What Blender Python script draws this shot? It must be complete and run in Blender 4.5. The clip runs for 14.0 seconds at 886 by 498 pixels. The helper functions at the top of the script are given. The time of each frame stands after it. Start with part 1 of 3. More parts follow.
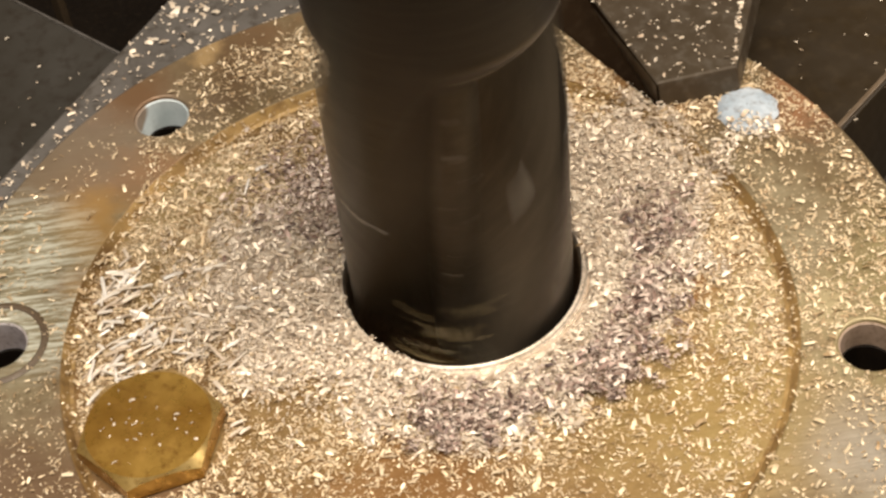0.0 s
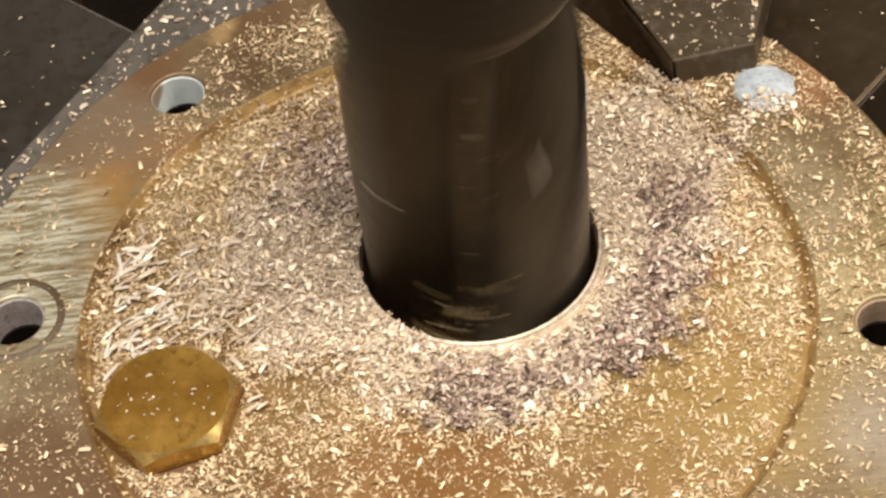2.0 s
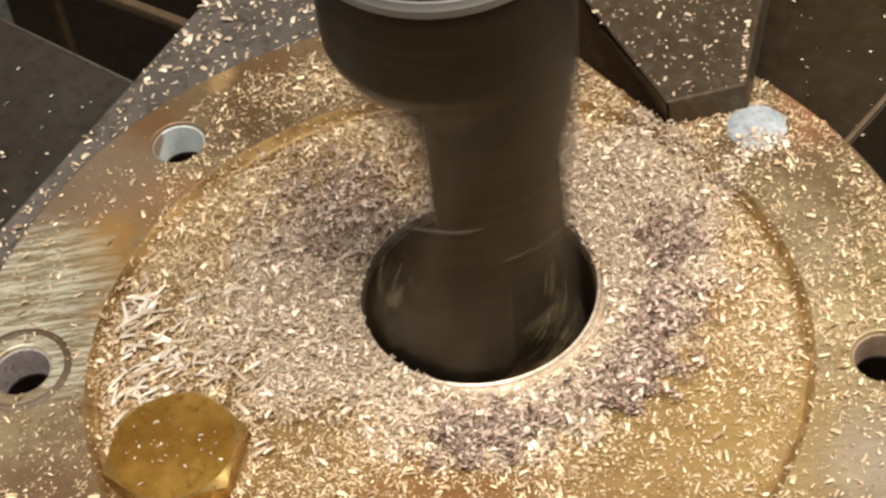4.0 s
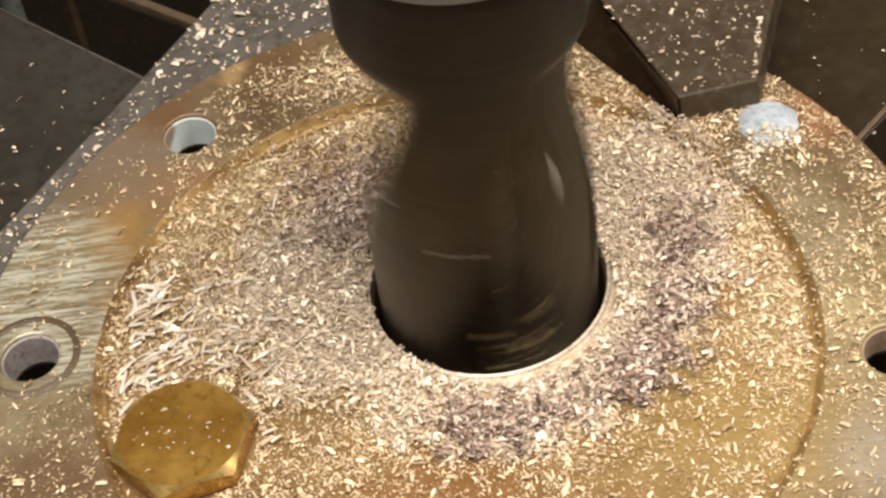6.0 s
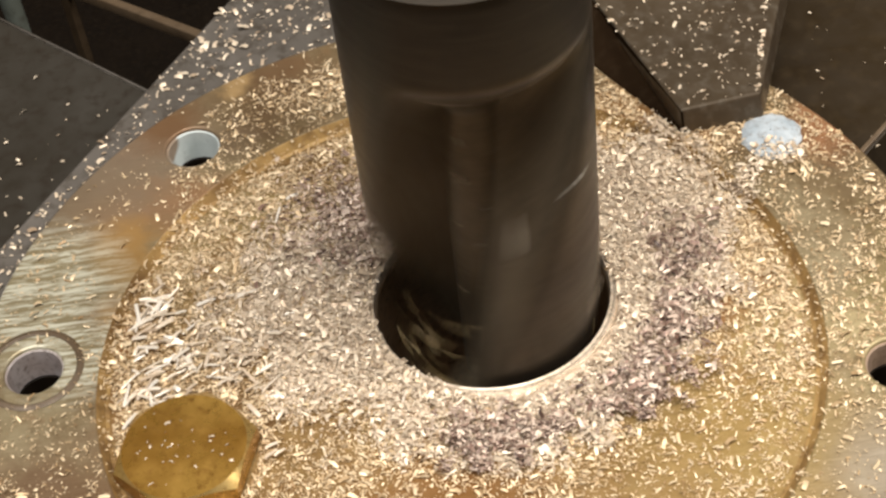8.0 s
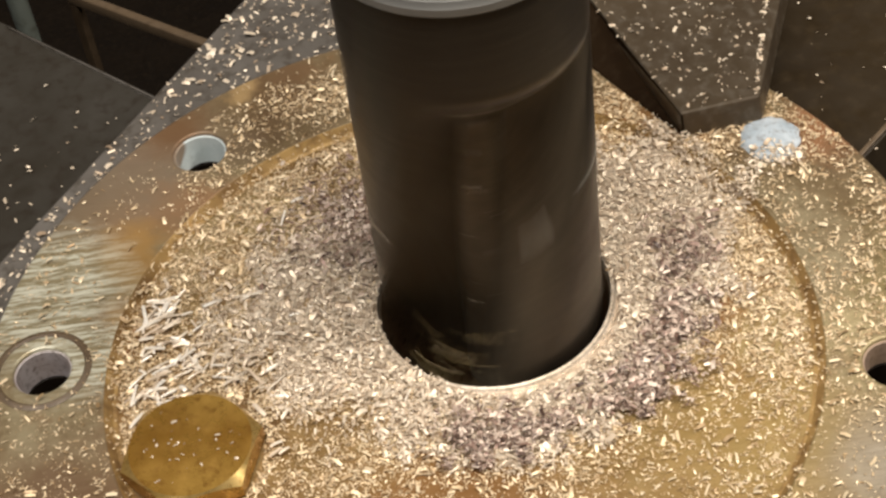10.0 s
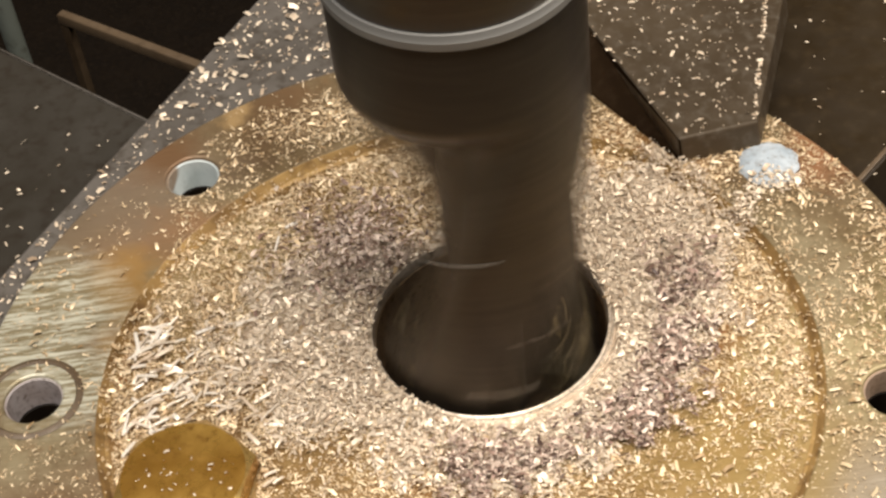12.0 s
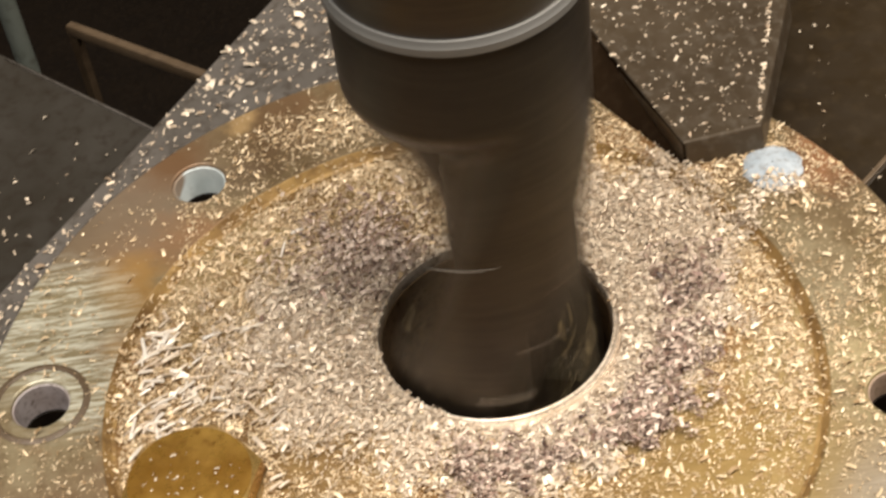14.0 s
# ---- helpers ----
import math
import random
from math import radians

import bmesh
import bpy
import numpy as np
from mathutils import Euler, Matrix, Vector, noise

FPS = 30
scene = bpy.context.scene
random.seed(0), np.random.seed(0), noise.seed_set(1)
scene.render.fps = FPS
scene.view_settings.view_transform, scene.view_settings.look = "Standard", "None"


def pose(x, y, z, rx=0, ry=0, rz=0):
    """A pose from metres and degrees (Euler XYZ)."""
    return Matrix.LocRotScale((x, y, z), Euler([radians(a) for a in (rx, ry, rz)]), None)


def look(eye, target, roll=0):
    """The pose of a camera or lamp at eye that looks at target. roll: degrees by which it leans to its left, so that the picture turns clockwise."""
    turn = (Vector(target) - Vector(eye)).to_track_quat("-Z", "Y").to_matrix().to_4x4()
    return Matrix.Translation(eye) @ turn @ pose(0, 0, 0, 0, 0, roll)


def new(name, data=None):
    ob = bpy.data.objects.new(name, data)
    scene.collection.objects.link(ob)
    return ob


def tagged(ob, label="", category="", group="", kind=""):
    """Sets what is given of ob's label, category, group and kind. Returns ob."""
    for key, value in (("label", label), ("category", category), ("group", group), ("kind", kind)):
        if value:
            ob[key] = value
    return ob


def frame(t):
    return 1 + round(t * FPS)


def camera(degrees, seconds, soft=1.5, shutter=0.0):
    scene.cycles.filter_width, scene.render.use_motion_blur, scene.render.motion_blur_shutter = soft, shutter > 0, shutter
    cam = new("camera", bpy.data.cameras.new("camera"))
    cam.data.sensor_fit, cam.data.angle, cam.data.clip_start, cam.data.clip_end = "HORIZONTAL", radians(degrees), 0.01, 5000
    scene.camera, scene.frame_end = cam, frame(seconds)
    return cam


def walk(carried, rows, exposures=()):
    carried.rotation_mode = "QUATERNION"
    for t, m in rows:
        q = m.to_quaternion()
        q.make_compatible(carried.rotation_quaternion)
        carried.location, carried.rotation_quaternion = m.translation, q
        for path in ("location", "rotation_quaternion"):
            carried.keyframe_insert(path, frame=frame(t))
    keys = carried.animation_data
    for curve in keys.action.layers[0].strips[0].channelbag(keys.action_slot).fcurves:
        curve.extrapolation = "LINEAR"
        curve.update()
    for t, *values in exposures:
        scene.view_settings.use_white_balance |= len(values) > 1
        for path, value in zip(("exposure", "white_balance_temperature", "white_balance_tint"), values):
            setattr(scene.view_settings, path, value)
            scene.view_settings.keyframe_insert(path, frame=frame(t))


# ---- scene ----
cam = camera(27.54, 14.0, soft=2.55, shutter=0.75)
ROWS = (
    (0, look((-0.00094, -0.19591, 0.23362), (-0.00266, -0.00010, 0.00634), -7.754)),
    (0.5, look((-0.00157, -0.19672, 0.23213), (-0.00435, 0.00011, 0.00575), -7.979)),
    (1, look((-0.00053, -0.19592, 0.23292), (-0.00138, 0.00084, 0.00647), -7.419)),
    (1.5, look((-0.00153, -0.19623, 0.23263), (-0.00219, 0.00014, 0.00583), -7.367)),
    (2, look((-0.00298, -0.19739, 0.23227), (-0.00589, -0.00276, 0.00399), -7.937)),
    (2.5, look((-0.00397, -0.19962, 0.23212), (-0.00566, -0.00367, 0.00496), -7.972)),
    (3, look((-0.00404, -0.19934, 0.23356), (-0.00448, -0.00573, 0.00440), -8.017)),
    (3.5, look((-0.00552, -0.19835, 0.23596), (-0.00729, -0.00170, 0.00941), -8.632)),
    (3.7, look((-0.00476, -0.19848, 0.23649), (-0.00545, -0.00081, 0.01083), -8.467)),
    (5.8, look((-0.00517, -0.20324, 0.23352), (-0.00556, -0.00129, 0.01167), -7.827)),
    (6, look((-0.00504, -0.20241, 0.23318), (-0.00686, -0.00098, 0.01087), -8.144)),
    (6.5, look((-0.00342, -0.20273, 0.23333), (-0.00396, -0.00095, 0.01133), -7.874)),
    (7, look((-0.00475, -0.20337, 0.23420), (-0.00475, -0.00032, 0.01336), -7.661)),
    (7.5, look((-0.00554, -0.20222, 0.23315), (-0.00728, 0.00031, 0.01184), -8.026)),
    (8, look((-0.00471, -0.20199, 0.23370), (-0.00706, 0.00063, 0.01247), -8.274)),
    (8.2, look((-0.00412, -0.20249, 0.23338), (-0.00696, 0.00060, 0.01259), -8.366)),
    (10.3, look((-0.00304, -0.20674, 0.23548), (-0.00713, -0.00142, 0.01678), -8.773)),
    (10.5, look((-0.00295, -0.20656, 0.23570), (-0.00504, -0.00088, 0.01732), -8.387)),
    (11, look((-0.00400, -0.20511, 0.23495), (-0.00631, -0.00016, 0.01588), -8.475)),
    (11.5, look((-0.00444, -0.20326, 0.23493), (-0.00659, 0.00275, 0.01685), -8.430)),
    (12, look((-0.00414, -0.20308, 0.23388), (-0.00616, 0.00340, 0.01625), -8.277)),
    (12.5, look((-0.00350, -0.20323, 0.23350), (-0.00547, 0.00118, 0.01393), -8.176)),
    (13, look((-0.00497, -0.20335, 0.23355), (-0.00776, 0.00227, 0.01512), -8.314)),
    (13.5, look((-0.00512, -0.20364, 0.23368), (-0.00965, 0.00165, 0.01496), -8.755)),
    (14, look((-0.00322, -0.20516, 0.23336), (-0.00684, 0.00321, 0.01756), -8.865)),
)

walk(cam, ROWS, exposures=((0, -0.05, 6500, 10), (1.0, -0.03, 6500, 10), (1.5, -0.07, 6500, 10), (3.7, -0.09, 6480, 10), (5.8, -0.02, 6380, 10), (7.0, 0.0, 6240, 9),
                           (8.2, 0.0, 6200, 9), (10.3, -0.19, 6260, 9), (11.0, -0.19, 6300, 10), (11.5, -0.1, 6330, 10), (12.0, 0.0, 6340, 10), (14.0, 0.0, 6400, 10)))

# ---- world and light: a closed, dim workshop, one bright work lamp, an added fill ----
world = bpy.data.worlds.new("workshop_air")
scene.world = world
world.use_nodes = True
world.node_tree.nodes["Background"].inputs[0].default_value = (1.0, 0.86, 0.68, 1)
world.node_tree.nodes["Background"].inputs[1].default_value = 0.05


def area(name, eye, target, size, watts, colour):
    data = bpy.data.lights.new(name, "AREA")
    data.shape, data.size, data.energy, data.color = "DISK", size, watts, colour
    lamp = new(name, data)
    lamp.matrix_world = look(eye, target)
    return lamp


area("side_lamp", (0.50, 0.02, 0.58), (0, 0, 0), 0.16, 3.7, (1.0, 0.92, 0.82))
area("work_lamp", (0.10, -0.14, 0.75), (0, 0, 0), 0.30, 6.4, (1.0, 0.912, 0.80))
# Unseen overhead fill, added to soften the shadow left of the drill.
area("fill_lamp", (-0.55, -0.40, 2.0), (0, 0, 0), 0.9, 31, (1.0, 0.955, 0.90))


# ---- materials ----
def nodes_of(name):
    m = bpy.data.materials.new(name)
    m.use_nodes = True
    nt = m.node_tree
    return m, nt, nt.nodes["Principled BSDF"]


def tex(nt, scale, detail=4.0, rough=0.6, stretch=None):
    co = nt.nodes.new("ShaderNodeTexCoord")
    n = nt.nodes.new("ShaderNodeTexNoise")
    n.inputs["Scale"].default_value, n.inputs["Detail"].default_value, n.inputs["Roughness"].default_value = scale, detail, rough
    if stretch:
        mp = nt.nodes.new("ShaderNodeMapping")
        mp.inputs["Scale"].default_value = stretch
        nt.links.new(co.outputs["Object"], mp.inputs[0])
        nt.links.new(mp.outputs[0], n.inputs["Vector"])
    else:
        nt.links.new(co.outputs["Object"], n.inputs["Vector"])
    return n.outputs["Fac"]


def ramp(nt, fac, stops):
    r = nt.nodes.new("ShaderNodeValToRGB")
    el = r.color_ramp.elements
    while len(el) < len(stops):
        el.new(0.5)
    for e, (p, c) in zip(el, stops):
        e.position, e.color = p, (*c, 1) if len(c) == 3 else c
    nt.links.new(fac, r.inputs[0])
    return r.outputs[0]


def mixed(nt, fac, a, b):
    n = nt.nodes.new("ShaderNodeMix")
    n.data_type = "RGBA"
    for s, v in ((n.inputs[0], fac), (n.inputs[6], a), (n.inputs[7], b)):
        if isinstance(v, bpy.types.NodeSocket):
            nt.links.new(v, s)
        else:
            s.default_value = (*v, 1) if isinstance(v, tuple) else v
    return n.outputs[2]


def bump(nt, bsdf, fac, strength, distance):
    b = nt.nodes.new("ShaderNodeBump")
    b.inputs["Strength"].default_value, b.inputs["Distance"].default_value = strength, distance
    nt.links.new(fac, b.inputs["Height"])
    nt.links.new(b.outputs[0], bsdf.inputs["Normal"])


def grey(v):
    return (v, v, v)


def metal(name, a, b, c, metallic, rough, big, fine, relief=0.25, stretch=None, gloss=0.5):
    """Two-scale coloured metal: a, b by large blotches, c by fine specks; rough is a low and a high roughness."""
    m, nt, s = nodes_of(name)
    col = ramp(nt, tex(nt, big), [(0.35, a), (0.65, b)])
    col = mixed(nt, ramp(nt, tex(nt, fine, 6), [(0.5, grey(0)), (0.72, grey(1))]), col, c)
    nt.links.new(col, s.inputs["Base Color"])
    s.inputs["Metallic"].default_value = metallic
    s.inputs["Specular IOR Level"].default_value = gloss
    rr = ramp(nt, tex(nt, fine * 0.6, 4, 0.6, stretch), [(0.3, grey(rough[0])), (0.7, grey(rough[1]))])
    nt.links.new(rr, s.inputs["Roughness"])
    bump(nt, s, tex(nt, fine, 5, 0.6, stretch), relief, 0.0002)
    return m


def near(nt, x, y, inner, outer, wobble):
    """1 within the inner radius of a place, 0 beyond the outer one, with a ragged border."""
    co = nt.nodes.new("ShaderNodeTexCoord")
    d = nt.nodes.new("ShaderNodeVectorMath")
    d.operation = "DISTANCE"
    nt.links.new(co.outputs["Object"], d.inputs[0])
    d.inputs[1].default_value = (x, y, 0.001)
    s = nt.nodes.new("ShaderNodeMath")
    s.operation = "MULTIPLY_ADD"
    nt.links.new(tex(nt, 90, 5, 0.65), s.inputs[0])
    s.inputs[1].default_value = wobble
    nt.links.new(d.outputs["Value"], s.inputs[2])
    r = nt.nodes.new("ShaderNodeMapRange")
    r.inputs["From Min"].default_value, r.inputs["From Max"].default_value = outer + wobble / 2, inner + wobble / 2
    r.inputs["To Max"].default_value = 0.8
    nt.links.new(s.outputs[0], r.inputs["Value"])
    return r.outputs[0]


def brass(name, milled=False):
    m, nt, s = nodes_of(name)
    tones = ((0.13, 0.083, 0.042), (0.21, 0.15, 0.078), (0.30, 0.24, 0.14)) if milled else ((0.145, 0.074, 0.024), (0.255, 0.155, 0.056), (0.36, 0.262, 0.115))
    col = ramp(nt, tex(nt, 30, 6, 0.65), list(zip((0.36, 0.50, 0.62), tones)))
    rust = ramp(nt, tex(nt, 37, 6, 0.7), [(0.54, grey(0)), (0.68, grey(0.55 if milled else 0.8))])
    col = mixed(nt, rust, col, (0.27, 0.105, 0.035))
    olive = ramp(nt, tex(nt, 21, 5, 0.6), [(0.55, grey(0)), (0.70, grey(0.7))])
    col = mixed(nt, olive, col, (0.27, 0.215, 0.09))
    dirt = ramp(nt, tex(nt, 260, 7, 0.75), [(0.50, grey(0)), (0.74, grey(0.85))])
    col = mixed(nt, dirt, col, (0.10, 0.058, 0.022))
    # Rust and oil tones; the one at (-0.052, -0.045) is the bolt's painted shadow.
    for x, y, a, o, c in ((-0.066, -0.044, 0.008, 0.026, (0.17, 0.085, 0.036)), (-0.036, -0.060, 0.010, 0.028, (0.17, 0.085, 0.033)), (-0.012, -0.045, 0.008, 0.024, (0.24, 0.115, 0.036)), (-0.052, -0.045, 0.004, 0.014, (0.12, 0.062, 0.028)), (0.014, -0.060, 0.008, 0.024, (0.24, 0.135, 0.045)), (-0.063, 0.030, 0.002, 0.012, (0.30, 0.15, 0.045)),
                          (0.030, 0.030, 0.004, 0.018, (0.33, 0.16, 0.05)), (0.036, -0.036, 0.006, 0.024, (0.33, 0.22, 0.075))):
        col = mixed(nt, near(nt, x, y, a, o, 0.022), col, c)
    if milled:
        for x, y, a, o, c in ((-0.062, 0.042, 0.008, 0.024, (0.21, 0.155, 0.105)), (-0.078, 0.034, 0.004, 0.014, (0.19, 0.135, 0.085)), (-0.036, 0.062, 0.004, 0.016, (0.15, 0.085, 0.04)), (-0.074, -0.036, 0.008, 0.020, (0.15, 0.092, 0.050)), (-0.0640, 0.0195, 0.004, 0.0085, (0.36, 0.205, 0.065)), (-0.0665, 0.0060, 0.001, 0.005, (0.40, 0.22, 0.07)),
                              (0.0635, 0.0265, 0.003, 0.010, (0.36, 0.165, 0.075)), (0.0580, -0.0190, 0.002, 0.010, (0.40, 0.32, 0.17)), (0.0600, -0.0480, 0.004, 0.014, (0.31, 0.265, 0.205)), (-0.056, 0.052, 0.003, 0.010, (0.17, 0.085, 0.035)), (-0.0429, 0.0590, 0.0015, 0.0045, (0.44, 0.29, 0.13)), (-0.050, 0.032, 0.003, 0.010, (0.30, 0.16, 0.075))):
            col = mixed(nt, near(nt, x, y, a, o, 0.018), col, c)
        for x, y, a, o in ((-0.079, 0.013, 0.009, 0.019), (-0.071, -0.003, 0.005, 0.012), (0.074, -0.050, 0.006, 0.016)):
            band = nt.nodes.new("ShaderNodeTexWave")
            band.bands_direction = "Y"
            for key, value in (("Scale", 235), ("Distortion", 9.0), ("Detail", 3.0), ("Detail Scale", 1.2)):
                band.inputs[key].default_value = value
            nt.links.new(nt.nodes.new("ShaderNodeTexCoord").outputs["Object"], band.inputs["Vector"])
            cut = mixed(nt, 0.24, ramp(nt, tex(nt, 950, 5, 0.65, (0.10, 1, 1)), [(0.36, grey(0)), (0.64, grey(1))]), band.outputs["Color"])
            streak = mixed(nt, ramp(nt, cut, [(0.30, grey(0)), (0.75, grey(1))]), (0.25, 0.205, 0.115), (0.66, 0.64, 0.51))
            col = mixed(nt, near(nt, x, y, a, o, 0.012), col, streak)
    nt.links.new(col, s.inputs["Base Color"])
    s.inputs["Metallic"].default_value = 0.35
    nt.links.new(ramp(nt, tex(nt, 48, 6, 0.65), [(0.35, grey(0.30)), (0.7, grey(0.55))]), s.inputs["Roughness"])
    bump(nt, s, tex(nt, 900, 5, 0.65, (0.12, 1, 1) if milled else None), 0.5, 0.00025)
    return m


BRASS = brass("oiled_brass")
BRASS_FLANGE = brass("milled_brass", True)
BOLT = metal("oiled_bolt_brass", (0.27, 0.132, 0.020), (0.46, 0.265, 0.056), (0.24, 0.115, 0.020), 0.6, (0.22, 0.40), 75, 600, 0.2)
# Chamfer brass paler than the head: part of its highlight is in the colour.
BOLT_EDGE = metal("highlight_bolt_brass", (0.50, 0.31, 0.085), (0.62, 0.43, 0.16), (0.36, 0.20, 0.05), 0.75, (0.24, 0.36), 90, 700, 0.15)
LIP = metal("fresh_cut_metal", (0.80, 0.68, 0.55), (0.62, 0.50, 0.37), (0.40, 0.31, 0.21), 0.45, (0.22, 0.42), 120, 900, 0.3)
def stained_wall():
    """Pale grey-blue bolt hole wall with a brown oil stain down one side."""
    m, nt, s = nodes_of("pale_hole_wall")
    col = ramp(nt, tex(nt, 150), [(0.35, (0.60, 0.66, 0.65)), (0.65, (0.74, 0.78, 0.76))])
    col = mixed(nt, ramp(nt, tex(nt, 500, 6), [(0.55, grey(0)), (0.75, grey(0.6))]), col, (0.34, 0.37, 0.35))
    col = mixed(nt, near(nt, -0.0050, 0.0008, 0.0030, 0.0038, 0.0010), col, (0.24, 0.125, 0.045))
    nt.links.new(col, s.inputs["Base Color"])
    nt.links.new(ramp(nt, tex(nt, 500), [(0.3, grey(0.3)), (0.7, grey(0.55))]), s.inputs["Roughness"])
    bump(nt, s, tex(nt, 900, 5), 0.3, 0.0002)
    return m


ZINC = stained_wall()
TIN = metal("dull_hole_wall", (0.46, 0.385, 0.36), (0.62, 0.56, 0.55), (0.20, 0.15, 0.12), 0.2, (0.3, 0.55), 170, 900, 0.4)
TAN = metal("tan_hole_wall", (0.42, 0.30, 0.21), (0.54, 0.40, 0.30), (0.24, 0.16, 0.10), 0.2, (0.3, 0.55), 170, 900, 0.4)
# Pale colour for the highlights drawn on the drill.
GLINT = metal("painted_glint_steel", (0.44, 0.40, 0.34), (0.54, 0.50, 0.43), (0.34, 0.30, 0.25), 0.35, (0.3, 0.45), 200, 900, 0.1)
FILLET = metal("golden_oiled_fillet", (0.19, 0.105, 0.036), (0.44, 0.28, 0.10), (0.15, 0.08, 0.03), 0.25, (0.4, 0.6), 45, 300, 0.3)
BORE_WALL = metal("oily_bore_wall", (0.32, 0.21, 0.12), (0.43, 0.30, 0.18), (0.17, 0.115, 0.06), 0.35, (0.25, 0.45), 120, 800, 0.3)
PASTE = metal("blue_white_paste", (0.33, 0.38, 0.42), (0.47, 0.51, 0.54), (0.25, 0.25, 0.25), 0.0, (0.35, 0.6), 160, 900, 0.5)
STEEL = metal("dark_tool_steel", (0.029, 0.0225, 0.016), (0.052, 0.0405, 0.029), (0.086, 0.067, 0.046), 0.6, (0.27, 0.50), 70, 700, 0.25)
# Lighter copy of the drill steel, so that shaded flutes look lit.
FLUTE = metal("lit_brown_flute_steel", (0.061, 0.046, 0.029), (0.090, 0.069, 0.045), (0.127, 0.099, 0.066), 0.35, (0.36, 0.55), 90, 800, 0.25)
RING = metal("bright_ring_steel", (0.27, 0.26, 0.24), (0.37, 0.355, 0.33), (0.2, 0.185, 0.165), 0.6, (0.34, 0.5), 80, 700, 0.1)
CARBIDE = metal("insert_carbide", (0.10, 0.08, 0.05), (0.14, 0.115, 0.075), (0.06, 0.05, 0.035), 0.6, (0.2, 0.35), 200, 900, 0.15)
BACK = metal("dark_brown_plate", (0.017, 0.0098, 0.0032), (0.026, 0.0158, 0.0056), (0.032, 0.020, 0.008), 0.1, (0.42, 0.62), 22, 300, 0.2, None, 0.3)
SLIDE = metal("dark_grey_iron", (0.026, 0.0205, 0.0135), (0.041, 0.035, 0.027), (0.022, 0.015, 0.009), 0.15, (0.45, 0.7), 18, 300, 0.25, None, 0.35)
CLAMP = metal("brown_oiled_steel", (0.056, 0.038, 0.021), (0.080, 0.057, 0.034), (0.115, 0.092, 0.066), 0.35, (0.34, 0.6), 45, 420, 0.4)
PLATE = metal("grey_table_steel", (0.105, 0.090, 0.075), (0.150, 0.131, 0.112), (0.062, 0.048, 0.034), 0.35, (0.36, 0.6), 35, 400, 0.35)
DARK = metal("dark_machine_iron", (0.022, 0.016, 0.010), (0.038, 0.027, 0.017), (0.055, 0.040, 0.026), 0.2, (0.45, 0.7), 30, 300, 0.4)
BEAM = metal("brown_painted_iron", (0.095, 0.062, 0.034), (0.125, 0.084, 0.048), (0.075, 0.048, 0.026), 0.1, (0.4, 0.65), 30, 300, 0.3)
# Near black: deep shade put into colour (hole shafts, bed, one rail post).
BLACK = metal("shade_black", (0.007, 0.0042, 0.0022), (0.010, 0.006, 0.003), (0.016, 0.010, 0.005), 0.0, (0.5, 0.75), 60, 400, 0.3, None, 0.15)
# Clamp side with its shade put into the colour.
FLANK = metal("shade_brown_flank", (0.010, 0.0050, 0.0018), (0.014, 0.0075, 0.003), (0.020, 0.012, 0.006), 0.0, (0.85, 0.97), 60, 400, 0.4, None, 0.06)
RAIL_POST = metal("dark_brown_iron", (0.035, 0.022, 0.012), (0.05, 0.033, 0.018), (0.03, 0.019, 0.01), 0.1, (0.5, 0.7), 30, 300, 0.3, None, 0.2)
GREENISH = metal("grey_green_paint", (0.10, 0.11, 0.09), (0.13, 0.14, 0.12), (0.07, 0.07, 0.055), 0.0, (0.4, 0.6), 30, 300, 0.2)
WALL = metal("workshop_wall", (0.22, 0.20, 0.17), (0.27, 0.245, 0.21), (0.18, 0.16, 0.13), 0.0, (0.7, 0.9), 2, 20, 0.2)


def chip_material(name, bright, mid, dark):
    m, nt, s = nodes_of(name)
    g = nt.nodes.new("ShaderNodeNewGeometry")
    nt.links.new(ramp(nt, g.outputs["Random Per Island"], [(0.0, dark), (0.3, mid), (0.75, bright), (1.0, mid)]), s.inputs["Base Color"])
    s.inputs["Metallic"].default_value = 0.28
    s.inputs["Roughness"].default_value = 0.42
    bump(nt, s, tex(nt, 2600, 3), 0.4, 0.0001)
    return m


CHIP = chip_material("brass_chips", (0.80, 0.645, 0.43), (0.60, 0.435, 0.25), (0.32, 0.20, 0.09))
CHIP_GOLD = chip_material("golden_chips", (0.62, 0.47, 0.24), (0.30, 0.205, 0.085), (0.08, 0.05, 0.02))
CHIP_PALE = chip_material("pale_chips", (0.79, 0.665, 0.51), (0.61, 0.485, 0.35), (0.36, 0.255, 0.165))
NEEDLE, _nt, _s = nodes_of("needle_metal")
_info = _nt.nodes.new("ShaderNodeObjectInfo")
_nt.links.new(ramp(_nt, _info.outputs["Random"], [(0.0, (0.55, 0.41, 0.28)), (0.4, (0.84, 0.72, 0.57)), (1.0, (0.93, 0.86, 0.76))]), _s.inputs["Base Color"])
_s.inputs["Metallic"].default_value, _s.inputs["Roughness"].default_value = 0.3, 0.36
bump(_nt, _s, tex(_nt, 1800, 4, 0.6, (0.3, 1, 1)), 0.6, 0.0002)
CHIP_DARK = chip_material("dark_chips", (0.74, 0.60, 0.48), (0.24, 0.145, 0.105), (0.048, 0.026, 0.019))


# ---- mesh helpers ----
def mesh_from(name, verts, faces, smooth=True):
    me = bpy.data.meshes.new(name)
    me.from_pydata([tuple(v) for v in verts], [], faces)
    me.update()
    if smooth:
        me.polygons.foreach_set("use_smooth", [True] * len(me.polygons))
    return me


